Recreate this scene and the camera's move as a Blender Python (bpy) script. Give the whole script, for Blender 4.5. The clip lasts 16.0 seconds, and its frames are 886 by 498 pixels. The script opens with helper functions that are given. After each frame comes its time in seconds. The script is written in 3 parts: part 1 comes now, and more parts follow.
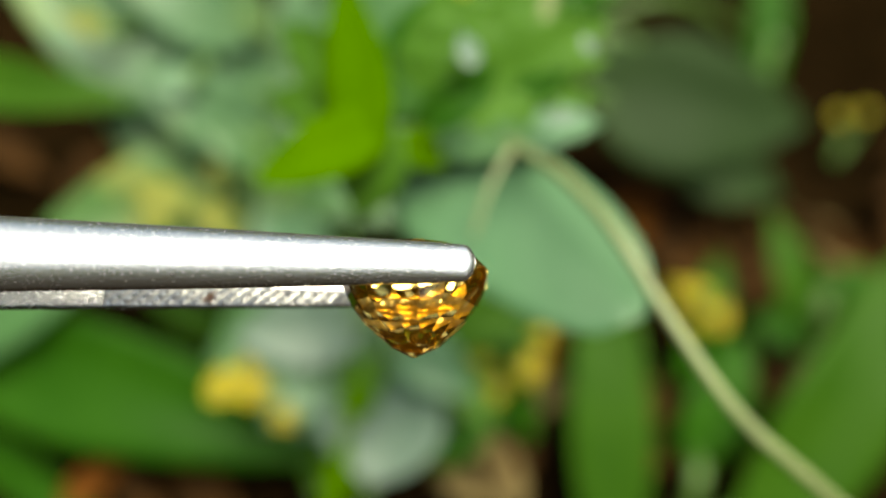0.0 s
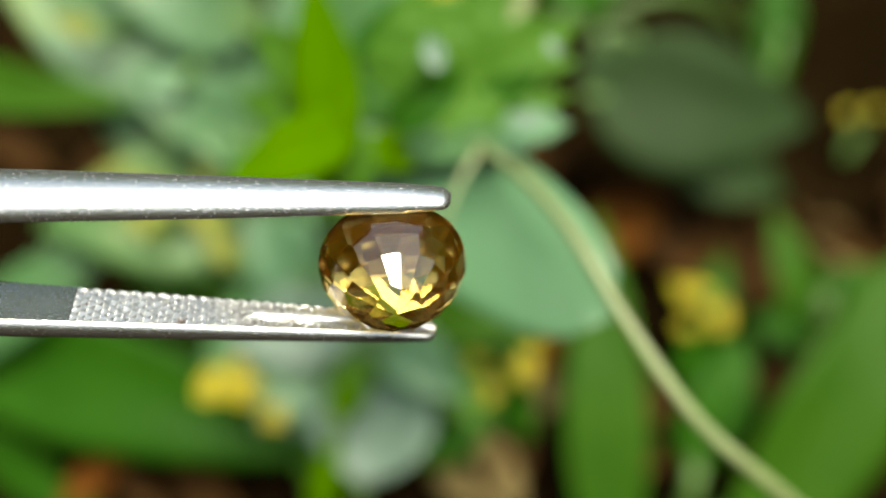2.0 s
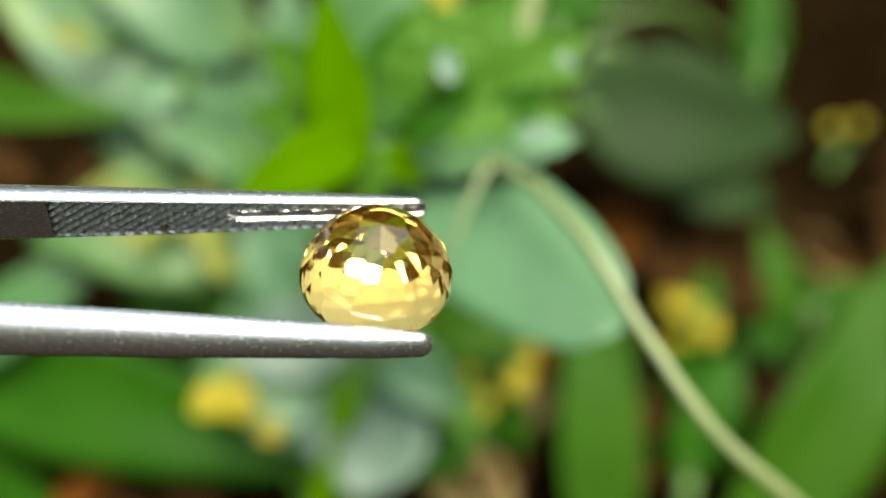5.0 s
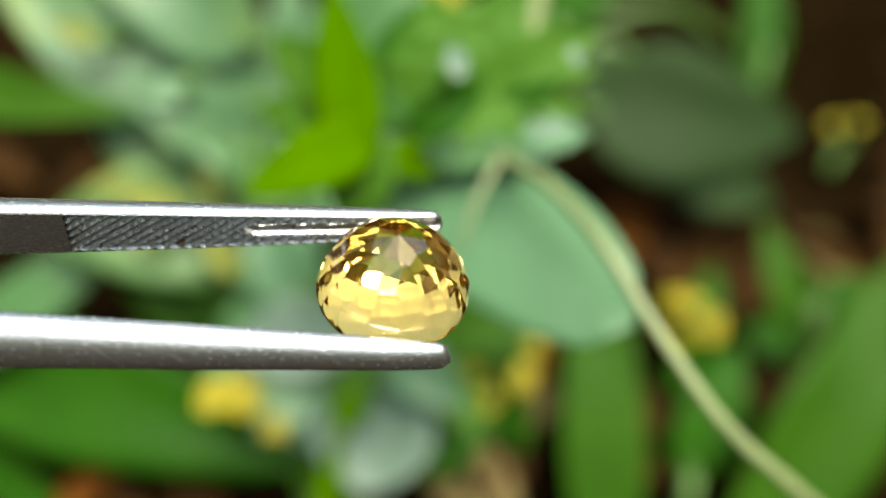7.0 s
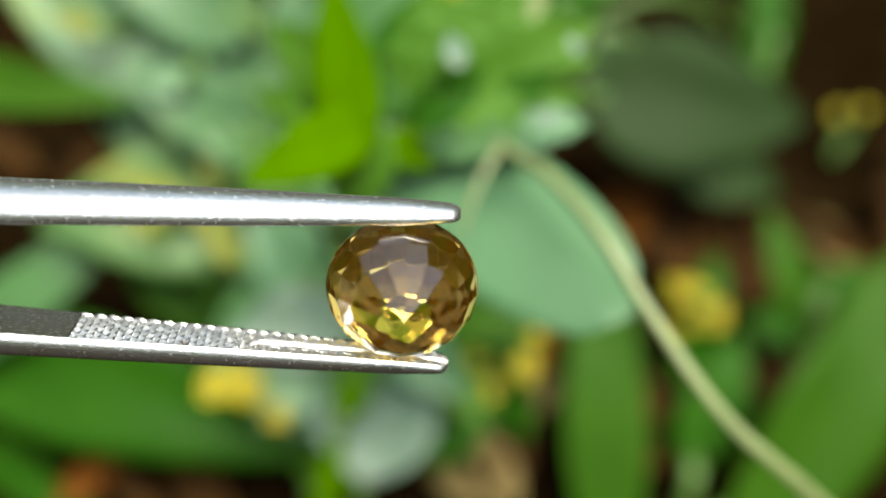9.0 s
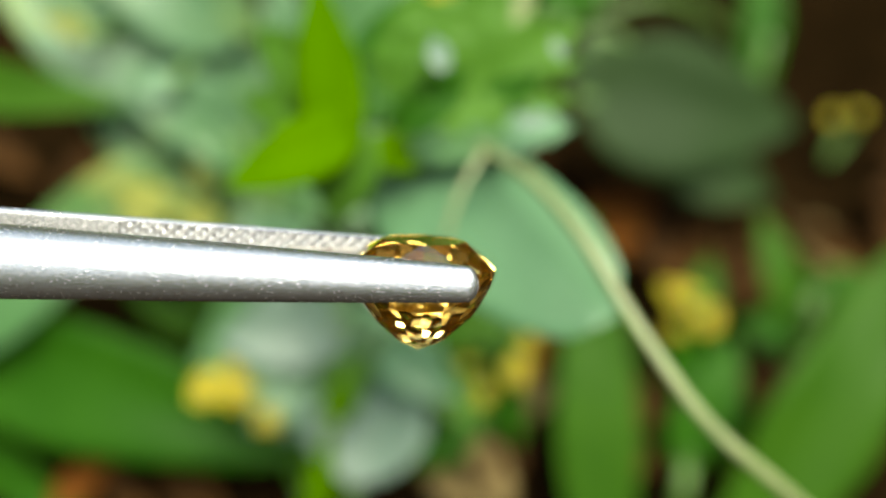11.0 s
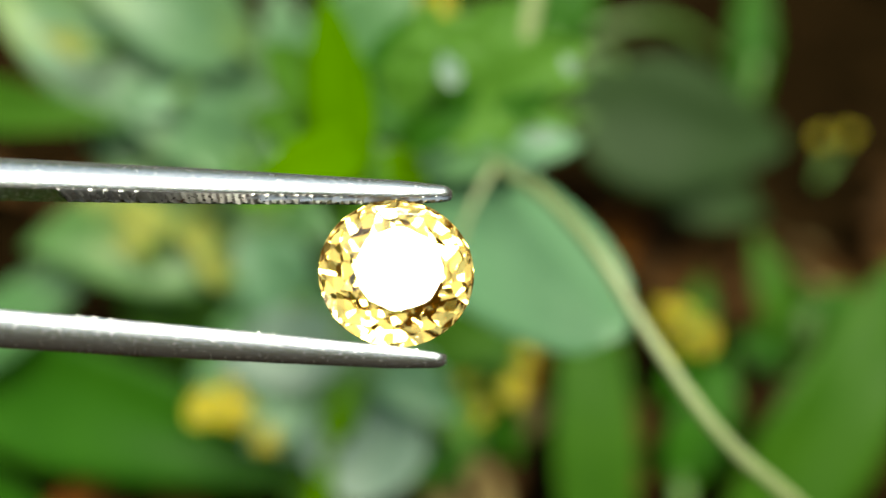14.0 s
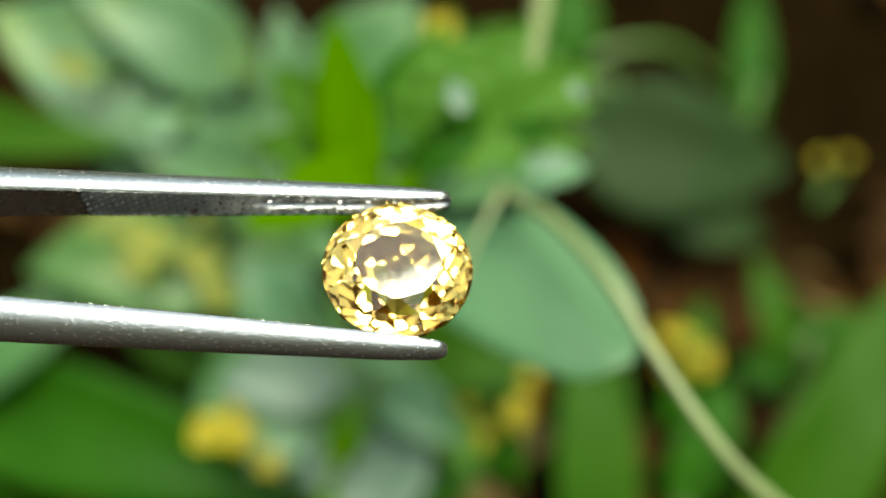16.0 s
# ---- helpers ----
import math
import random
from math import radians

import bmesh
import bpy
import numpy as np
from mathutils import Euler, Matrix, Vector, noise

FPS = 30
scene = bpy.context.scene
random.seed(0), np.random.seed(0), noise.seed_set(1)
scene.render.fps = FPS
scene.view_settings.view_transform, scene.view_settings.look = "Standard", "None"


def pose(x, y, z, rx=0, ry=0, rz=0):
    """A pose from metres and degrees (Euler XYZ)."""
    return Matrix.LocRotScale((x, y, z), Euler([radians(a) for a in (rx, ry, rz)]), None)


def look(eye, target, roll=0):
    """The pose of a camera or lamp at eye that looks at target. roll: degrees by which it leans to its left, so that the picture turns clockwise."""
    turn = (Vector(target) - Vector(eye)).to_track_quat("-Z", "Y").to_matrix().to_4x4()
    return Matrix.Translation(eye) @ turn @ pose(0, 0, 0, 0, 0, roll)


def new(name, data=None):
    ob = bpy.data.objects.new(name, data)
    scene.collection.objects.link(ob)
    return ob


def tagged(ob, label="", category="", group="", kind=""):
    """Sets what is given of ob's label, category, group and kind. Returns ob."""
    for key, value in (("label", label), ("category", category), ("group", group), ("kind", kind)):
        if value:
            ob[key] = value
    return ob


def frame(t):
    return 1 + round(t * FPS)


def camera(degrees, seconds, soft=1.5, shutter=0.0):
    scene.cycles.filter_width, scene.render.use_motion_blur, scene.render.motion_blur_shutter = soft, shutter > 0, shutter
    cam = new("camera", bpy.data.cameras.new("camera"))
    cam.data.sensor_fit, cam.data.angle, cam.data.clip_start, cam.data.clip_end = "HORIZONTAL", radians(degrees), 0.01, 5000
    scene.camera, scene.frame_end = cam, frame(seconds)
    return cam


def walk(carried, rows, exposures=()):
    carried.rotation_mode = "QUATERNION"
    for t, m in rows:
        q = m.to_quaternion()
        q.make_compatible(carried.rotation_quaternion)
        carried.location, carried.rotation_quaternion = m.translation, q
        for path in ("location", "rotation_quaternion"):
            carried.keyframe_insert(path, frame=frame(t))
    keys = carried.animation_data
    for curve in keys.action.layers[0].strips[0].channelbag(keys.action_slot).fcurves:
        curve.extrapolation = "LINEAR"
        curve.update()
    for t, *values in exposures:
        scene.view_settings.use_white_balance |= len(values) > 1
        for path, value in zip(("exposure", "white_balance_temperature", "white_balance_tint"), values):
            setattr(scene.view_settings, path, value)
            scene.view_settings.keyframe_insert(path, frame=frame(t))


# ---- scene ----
# ------------------------------------------------------------------ camera and its walk
cam = camera(42.0, 16.0, soft=1.5)
cam.data.dof.use_dof = True
cam.data.dof.focus_distance = 0.0595
cam.data.dof.aperture_fstop = 16.0

HEIGHT = 0.175
SITE = pose(0, 0, HEIGHT, 35, 0, 0)          # the lens looks 55 degrees down on the undergrowth

# seconds; sideways and up in millimetres; pitch and yaw in degrees: a slight sway
SWAY = (
    (0, -0.00, 0.00, 0.00, 0.00),
    (0.5, -0.00, 0.61, -0.35, 0.09),
    (1, 0.69, 0.30, -0.39, 0.21),
    (1.5, 3.13, 0.64, -0.53, 0.93),
    (2, 6.61, 0.72, -0.26, 1.91),
    (2.5, 6.07, 0.36, 0.05, 1.68),
    (3, 3.25, 0.85, -0.09, 0.82),
    (3.5, 3.74, 0.01, 0.65, 1.02),
    (4, 2.93, 0.68, 0.32, 0.71),
    (6.5, 1.65, 0.40, 0.53, -0.01),
    (7, 0.93, 0.21, 0.42, -0.08),
    (7.5, 1.00, 0.34, 0.08, 0.22),
    (8, 1.11, 0.66, -0.14, 0.20),
    (8.5, 1.26, 0.02, 0.05, 0.18),
    (9, 1.74, 0.50, -0.24, 0.31),
    (11.5, 4.30, 0.49, -0.05, 0.67),
    (12, 5.27, 0.82, -0.56, 0.92),
    (12.5, 6.22, 0.40, -0.45, 1.07),
    (13, 1.28, 0.14, -0.16, -0.41),
    (13.5, 1.27, 1.20, 0.04, -0.48),
    (14, 0.51, -0.26, 1.12, -0.64),
    (14.5, 1.11, 0.03, 1.64, -0.23),
    (15, 0.17, 0.76, 1.86, -0.60),
    (15.5, -0.05, 0.91, 2.27, -0.76),
    (16, -0.86, 0.15, 2.13, -0.98),
)
# seconds; the stone before the lens, right, up and away in millimetres; tilt, yaw and roll of the tweezers
HELD = (
    (0, -1.53, -1.47, 62.62, -1.7, 5.5, 78.5),
    (0.5, -1.98, -1.34, 62.31, -1.6, 7, 67.5),
    (1, -1.76, -0.23, 62.25, -1.3, 6.7, 62.3),
    (1.5, -1.92, -0.1, 62.15, -1.7, 4.9, 51.3),
    (2, -2.72, -0.87, 62.4, -1.7, 7.3, 32.4),
    (2.5, -2.78, -1.07, 63.01, -1.7, 3.8, 24.8),
    (3, -3.02, -0.14, 61.32, -0.9, 6.3, 9.4),
    (3.5, -3.3, -1.17, 60.32, -1.2, 9.6, -3),
    (4, -3.68, -1.18, 60.73, -1, 7, -9.8),
    (6.3, -2.95, -1.58, 59.62, -1.5, 6.2, -63.5),
    (6.5, -3.01, -1.71, 59.59, -1.7, 6.3, -64.1),
    (7, -2.59, -1.95, 60.2, -1.1, 6, -37.5),
    (7.5, -2.68, -1.33, 61.04, -1.8, 6.3, -19),
    (8, -2.75, -1.2, 59.89, -2, 9.4, -7.6),
    (8.5, -2.37, -2.12, 59.92, -3, 7.4, 6.9),
    (9, -2.13, -2.03, 60.56, -3.1, 3.8, 20.7),
    (9.2, -2.06, -2.16, 61.7, -3.1, 4.4, 26),
    (11.3, -1.39, -1.1, 62.77, -2.8, 3.5, 108.7),
    (11.5, -1.64, -1.84, 61.51, -3.5, 5.4, 114.7),
    (12, -1.43, -1.01, 61.48, -2.5, 2, 131.9),
    (12.5, -1.35, -0.73, 61.09, -3.3, 3.2, 148.7),
    (13, -1.86, -1.48, 60.98, -3.3, 3.1, 159),
    (13.5, -2.02, -1.55, 60.89, -3.7, 4.6, 166.8),
    (14, -2.4, -1.26, 59.38, -3.2, 6.6, 170),
    (14.5, -2.22, -2.07, 59.83, -3.7, 8, 177.2),
    (15, -2.36, -1.82, 60.45, -3.1, 7.6, 168),
    (15.5, -2.42, -1.53, 60.38, -2.8, 7.2, 162.7),
    (16, -2.42, -1.19, 61.51, -2.7, 3, 157.1),
)


def sway_pose(row):
    return SITE @ pose(row[1] / 1000, row[2] / 1000, 0, row[3], row[4], 0)


def lens_at(t):
    for a, b in zip(SWAY, SWAY[1:]):
        if a[0] <= t <= b[0]:
            k = (t - a[0]) / (b[0] - a[0])
            return sway_pose([p + (q - p) * k for p, q in zip(a, b)])
    return sway_pose(SWAY[-1])


walk(cam, [(row[0], sway_pose(row)) for row in SWAY], exposures=((0, 1.52, 7600, -3), (1.5, 1.57, 7450, -3), (3.5, 1.76, 7200, -2), (9, 1.70, 7150, -2), (12.5, 1.78, 7250, -2), (14, 1.56, 7350, -7), (16, 1.48, 7300, -11)))

# ------------------------------------------------------------------ sky and sun
SUN_UP = radians(75)
world = bpy.data.worlds.new("sky")
scene.world = world
world.use_nodes = True
wn = world.node_tree
sky = wn.nodes.new("ShaderNodeTexSky")
sky.sky_type, sky.sun_disc = "NISHITA", False
sky.sun_elevation, sky.sun_rotation = SUN_UP, radians(127)
sky.air_density, sky.dust_density, sky.ozone_density = 1.0, 2.2, 0.5
wn.nodes["Background"].inputs["Strength"].default_value = 0.125
wn.links.new(sky.outputs["Color"], wn.nodes["Background"].inputs["Color"])

sun = new("sun", bpy.data.lights.new("sun", "SUN"))
sun.data.energy, sun.data.angle, sun.data.color = 4.0, radians(33), (1.0, 0.97, 0.92)
sun.matrix_world = look((0.52, -0.48, 2.92), (0, 0, 0))


# ------------------------------------------------------------------ materials
def material(name):
    m = bpy.data.materials.new(name)
    m.use_nodes = True
    return m, m.node_tree, m.node_tree.nodes["Principled BSDF"]


def noise_tex(nt, scale, detail=4.0, rough=0.6, coords="Object"):
    tc = nt.nodes.new("ShaderNodeTexCoord")
    n = nt.nodes.new("ShaderNodeTexNoise")
    n.inputs["Scale"].default_value, n.inputs["Detail"].default_value, n.inputs["Roughness"].default_value = scale, detail, rough
    nt.links.new(tc.outputs[coords], n.inputs["Vector"])
    return n


def ramp(nt, source, stops):
    r = nt.nodes.new("ShaderNodeValToRGB")
    el = r.color_ramp.elements
    while len(el) < len(stops):
        el.new(0.5)
    for e, (p, c) in zip(el, stops):
        e.position, e.color = p, (*c, 1)
    nt.links.new(source, r.inputs["Fac"])
    return r


def bump(nt, bsdf, source, strength, distance):
    b = nt.nodes.new("ShaderNodeBump")
    b.inputs["Strength"].default_value, b.inputs["Distance"].default_value = strength, distance
    nt.links.new(source, b.inputs["Height"])
    nt.links.new(b.outputs["Normal"], bsdf.inputs["Normal"])


def leaf_material(name, dark, light, rough=0.42, glow=0.25, spots=None, vein=(0.22, 0.32, 0.12), sheen=0.5):
    """A leaf blade: mottled colour, paler veins along and across, a waxy gloss and light that shines through."""
    m, nt, b = material(name)
    n = noise_tex(nt, 130, 5)
    big = noise_tex(nt, 38, 2)
    mix = nt.nodes.new("ShaderNodeMath")
    mix.operation = "MULTIPLY_ADD"
    mix.inputs[1].default_value, mix.inputs[2].default_value = 0.4, 0.1
    nt.links.new(n.outputs["Fac"], mix.inputs[0])
    add = nt.nodes.new("ShaderNodeMath")
    add.operation = "MULTIPLY_ADD"
    add.inputs[1].default_value = 0.45
    nt.links.new(big.outputs["Fac"], add.inputs[0])
    nt.links.new(mix.outputs[0], add.inputs[2])
    col = ramp(nt, add.outputs[0], ((0.33, dark), (0.64, light)))
    uv = nt.nodes.new("ShaderNodeUVMap")
    wave = nt.nodes.new("ShaderNodeTexWave")
    wave.wave_type, wave.bands_direction = "BANDS", "DIAGONAL"
    wave.inputs["Scale"].default_value, wave.inputs["Distortion"].default_value = 4.0, 1.6
    nt.links.new(uv.outputs["UV"], wave.inputs["Vector"])
    line = ramp(nt, wave.outputs["Fac"], ((0.86, (0, 0, 0)), (0.99, (1, 1, 1))))
    veins = nt.nodes.new("ShaderNodeMix")
    veins.data_type = "RGBA"
    veins.inputs["B"].default_value = (*vein, 1)
    scale = nt.nodes.new("ShaderNodeMath")
    scale.operation = "MULTIPLY"
    scale.inputs[1].default_value = 0.25
    nt.links.new(line.outputs["Color"], scale.inputs[0])
    nt.links.new(scale.outputs[0], veins.inputs["Factor"])
    nt.links.new(col.outputs["Color"], veins.inputs["A"])
    out = veins.outputs["Result"]
    if spots:
        sp = noise_tex(nt, 75, 2)
        mask = ramp(nt, sp.outputs["Fac"], ((0.54, (0, 0, 0)), (0.64, (1, 1, 1))))
        sm = nt.nodes.new("ShaderNodeMix")
        sm.data_type = "RGBA"
        sm.inputs["B"].default_value = (*spots, 1)
        nt.links.new(mask.outputs["Color"], sm.inputs["Factor"])
        nt.links.new(out, sm.inputs["A"])
        out = sm.outputs["Result"]
    nt.links.new(out, b.inputs["Base Color"])
    b.inputs["Roughness"].default_value = rough
    b.inputs["Specular IOR Level"].default_value = sheen
    bump(nt, b, wave.outputs["Fac"], 0.12, 0.0004)
    tr = nt.nodes.new("ShaderNodeBsdfTranslucent")
    nt.links.new(out, tr.inputs["Color"])
    ms = nt.nodes.new("ShaderNodeMixShader")
    ms.inputs[0].default_value = glow
    nt.links.new(b.outputs[0], ms.inputs[1])
    nt.links.new(tr.outputs[0], ms.inputs[2])
    nt.links.new(ms.outputs[0], nt.nodes["Material Output"].inputs["Surface"])
    return m


LIME = leaf_material("lime_leaf", (0.030, 0.085, 0.0003), (0.062, 0.14, 0.0006), 0.5, 0.4, vein=(0.07, 0.15, 0.002), sheen=0.0)
FRESH = leaf_material("fresh_leaf", (0.027, 0.085, 0.004), (0.058, 0.135, 0.016), 0.45, 0.35, vein=(0.10, 0.17, 0.03), sheen=0.1)
WAXY = leaf_material("waxy_leaf", (0.042, 0.106, 0.044), (0.072, 0.150, 0.073), 0.42, 0.25, vein=(0.075, 0.145, 0.06), sheen=0.3)
PALE = leaf_material("pale_leaf", (0.026, 0.082, 0.020), (0.055, 0.122, 0.042), 0.45, 0.25, vein=(0.08, 0.15, 0.06), sheen=0.3)
MILKY = leaf_material("milky_leaf", (0.036, 0.090, 0.036), (0.066, 0.130, 0.060), 0.45, 0.25, spots=(0.092, 0.145, 0.044), vein=(0.08, 0.14, 0.06), sheen=0.26)
SILVER = leaf_material("silver_leaf", (0.06, 0.10, 0.07), (0.09, 0.135, 0.095), 0.42, 0.2, vein=(0.1, 0.14, 0.1), sheen=0.3)
MOTTLED = leaf_material("mottled_leaf", (0.024, 0.074, 0.014), (0.05, 0.105, 0.028), 0.45, 0.25, spots=(0.14, 0.15, 0.03), sheen=0.24)
DEEP = leaf_material("deep_leaf", (0.0065, 0.034, 0.0008), (0.016, 0.06, 0.003), 0.5, 0.25, vein=(0.022, 0.065, 0.004), sheen=0.06)
BLADE = leaf_material("blade_leaf", (0.012, 0.043, 0.0015), (0.026, 0.070, 0.0045), 0.5, 0.3, vein=(0.03, 0.075, 0.006), sheen=0.06)
OLIVE = leaf_material("olive_leaf", (0.009, 0.020, 0.005), (0.016, 0.031, 0.009), 0.6, 0.2, vein=(0.015, 0.03, 0.006), sheen=0.08)
YELLOWED = leaf_material("yellowed_leaf", (0.10, 0.12, 0.018), (0.17, 0.18, 0.034), 0.5, 0.3, vein=(0.17, 0.17, 0.04), sheen=0.12)
DRY = leaf_material("dry_leaf", (0.006, 0.0028, 0.0007), (0.034, 0.0145, 0.003), 0.8, 0.1, vein=(0.03, 0.015, 0.005), sheen=0.06)
RUST = leaf_material("rust_leaf", (0.05, 0.014, 0.002), (0.10, 0.034, 0.004), 0.75, 0.15, vein=(0.1, 0.04, 0.01), sheen=0.06)
STRAW = leaf_material("straw_leaf", (0.055, 0.040, 0.014), (0.115, 0.085, 0.035), 0.75, 0.15, vein=(0.12, 0.09, 0.04), sheen=0.06)
PETAL = leaf_material("petal_yellow", (0.18, 0.155, 0.003), (0.29, 0.26, 0.022), 0.55, 0.3, vein=(0.3150, 0.2250, 0.0075), sheen=0.12)


def stem_material(name, dark, light):
    m, nt, b = material(name)
    n = noise_tex(nt, 220, 4)
    col = ramp(nt, n.outputs["Fac"], ((0.3, dark), (0.7, light)))
    nt.links.new(col.outputs["Color"], b.inputs["Base Color"])
    b.inputs["Roughness"].default_value = 0.5
    bump(nt, b, n.outputs["Fac"], 0.3, 0.0004)
    return m


STEM = stem_material("stem_green", (0.085, 0.105, 0.04), (0.125, 0.145, 0.06))
TWIG = stem_material("twig_green", (0.0300, 0.0720, 0.0090), (0.0660, 0.1200, 0.0240))
EYE_OF_FLOWER = stem_material("flower_disc", (0.17, 0.11, 0.004), (0.25, 0.18, 0.01))


def soil_material():
    m, nt, b = material("soil")
    n = noise_tex(nt, 90, 8, 0.7)
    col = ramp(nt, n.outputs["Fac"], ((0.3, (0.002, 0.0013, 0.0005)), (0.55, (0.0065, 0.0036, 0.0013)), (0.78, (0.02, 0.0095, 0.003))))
    nt.links.new(col.outputs["Color"], b.inputs["Base Color"])
    b.inputs["Roughness"].default_value = 0.95
    b.inputs["Specular IOR Level"].default_value = 0.0
    bump(nt, b, n.outputs["Fac"], 0.8, 0.004)
    return m


SOIL = soil_material()


def steel_material(name, rough, grime, brushed=True, satin=0.25, tone=0.9):
    """Satin stainless steel, drawn lengthwise, with fine scuffs and a few rusty stains."""
    m, nt, b = material(name)
    tc = nt.nodes.new("ShaderNodeTexCoord")
    mp = nt.nodes.new("ShaderNodeMapping")
    mp.inputs["Scale"].default_value = (3200, 12000, 12000) if brushed else (3000, 3000, 3000)
    nt.links.new(tc.outputs["Object"], mp.inputs["Vector"])
    n = nt.nodes.new("ShaderNodeTexNoise")
    n.inputs["Scale"].default_value, n.inputs["Detail"].default_value = 1.0, 4.0
    nt.links.new(mp.outputs[0], n.inputs["Vector"])
    big = noise_tex(nt, 420, 5, 0.65)
    rr = nt.nodes.new("ShaderNodeMapRange")
    rr.inputs["To Min"].default_value, rr.inputs["To Max"].default_value = rough - 0.07, rough + 0.1
    nt.links.new(n.outputs["Fac"], rr.inputs["Value"])
    nt.links.new(rr.outputs[0], b.inputs["Roughness"])
    stain = ramp(nt, big.outputs["Fac"], ((grime, (0.60 * tone, 0.59 * tone, 0.575 * tone)), (grime + 0.07, (0.2, 0.11, 0.07))))
    nt.links.new(stain.outputs["Color"], b.inputs["Base Color"])
    b.inputs["Metallic"].default_value = 1.0
    bump(nt, b, n.outputs["Fac"], 0.7, 0.00003)
    haze = nt.nodes.new("ShaderNodeBsdfPrincipled")
    haze.inputs["Metallic"].default_value, haze.inputs["Roughness"].default_value = 1.0, 0.6
    nt.links.new(stain.outputs["Color"], haze.inputs["Base Color"])
    nt.links.new(b.inputs["Normal"].links[0].from_socket, haze.inputs["Normal"])
    both = nt.nodes.new("ShaderNodeMixShader")
    both.inputs[0].default_value = satin
    nt.links.new(b.outputs[0], both.inputs[1])
    nt.links.new(haze.outputs[0], both.inputs[2])
    nt.links.new(both.outputs[0], nt.nodes["Material Output"].inputs["Surface"])
    return m


STEEL = steel_material("satin_steel", 0.23, 0.72, True, 0.24)
GROUND_STEEL = steel_material("ground_steel", 0.24, 0.7, True, 0.18, 0.8)
KNURLED = steel_material("knurled_steel", 0.28, 0.65, False, 0.1, 0.8)


def stone_material():
    m, nt, b = material("golden_stone")
    b.inputs["Base Color"].default_value = (1.0, 0.66, 0.16, 1)
    b.inputs["Roughness"].default_value = 0.0
    b.inputs["IOR"].default_value = 1.77
    b.inputs["Transmission Weight"].default_value = 1.0
    # amber diffuse: silky inclusions, plus a painted lift for the dark facets
    silk_lift = nt.nodes.new("ShaderNodeBsdfDiffuse")
    n = noise_tex(nt, 900, 3)
    col = ramp(nt, n.outputs["Fac"], ((0.3, (0.7, 0.26, 0.015)), (0.7, (0.95, 0.46, 0.04))))
    nt.links.new(col.outputs["Color"], silk_lift.inputs["Color"])
    both = nt.nodes.new("ShaderNodeMixShader")
    both.inputs[0].default_value = 0.015
    nt.links.new(b.outputs[0], both.inputs[1])
    nt.links.new(silk_lift.outputs[0], both.inputs[2])
    nt.links.new(both.outputs[0], nt.nodes["Material Output"].inputs["Surface"])
    return m


STONE = stone_material()


# ------------------------------------------------------------------ helpers for building
def part(name, bm, mat, parent=None, label="", smooth=True):
    me = bpy.data.meshes.new(name)
    bm.to_mesh(me)
    bm.free()
    me.materials.append(mat)
    if smooth:
        me.polygons.foreach_set("use_smooth", [True] * len(me.polygons))
    ob = new(name, me)
    if parent:
        ob.parent = parent
    if label:
        tagged(ob, label)
    return ob


def L(right, up, away):
    """A place in the undergrowth, in millimetres as it lies before the lens at the start."""
    return SITE @ (Vector((right, up, -away)) / 1000)


def to_ground(p, sink=0.003):
    return Vector((p.x, p.y, -sink))


TOWARD = (SITE.to_3x3() @ Vector((0, 0, 1))).normalized()


def spline(points, n):
    """A smooth line through the points, n steps for each stretch."""
    p = [points[0] * 2 - points[1], *points, points[-1] * 2 - points[-2]]
    out = []
    for i in range(1, len(p) - 2):
        for k in range(n):
            t = k / n
            out.append(0.5 * (2 * p[i] + (p[i + 1] - p[i - 1]) * t + (2 * p[i - 1] - 5 * p[i] + 4 * p[i + 1] - p[i + 2]) * t * t
                              + (3 * p[i] - p[i - 1] - 3 * p[i + 1] + p[i + 2]) * t ** 3))
    out.append(points[-1])
    return out


def tube(line, r0, r1, sides=10):
    bm = bmesh.new()
    rings = []
    for i, p in enumerate(line):
        d = (line[min(i + 1, len(line) - 1)] - line[max(i - 1, 0)]).normalized()
        side = d.cross(Vector((0.31, 0.2, 0.93))).normalized()
        up = side.cross(d)
        r = r0 + (r1 - r0) * i / (len(line) - 1)
        r *= 1 + 0.06 * noise.noise(p * 300)
        rings.append([bm.verts.new(p + r * (side * math.cos(a) + up * math.sin(a))) for a in (2 * math.pi * k / sides for k in range(sides))])
    for a, b in zip(rings, rings[1:]):
        for k in range(sides):
            bm.faces.new((a[k], a[(k + 1) % sides], b[(k + 1) % sides], b[k]))
    bm.faces.new(rings[0][::-1])
    bm.faces.new(rings[-1])
    return bm


OUTLINES = {
    "ovate": lambda s: math.sin(math.pi * s ** 0.72) ** 0.85,
    "heart": lambda s: min(1, (s * 6) ** 0.5) * math.cos(math.pi / 2 * s ** 1.7) ** 0.9,
    "round": lambda s: math.sin(math.pi * s) ** 0.55,
    "obovate": lambda s: math.sin(math.pi * s ** 1.45) ** 0.6 if 0 < s < 1 else 0.0,
    "blade": lambda s: min(1, 0.55 + 1.2 * s) * (1 - s ** 2.6) ** 0.8,
    "broad": lambda s: min(1, (s * 4) ** 0.5) * max(0.0, 1 - s ** 5) ** 0.55,
    "lance": lambda s: math.sin(math.pi * s ** 0.8) ** 1.0,
}


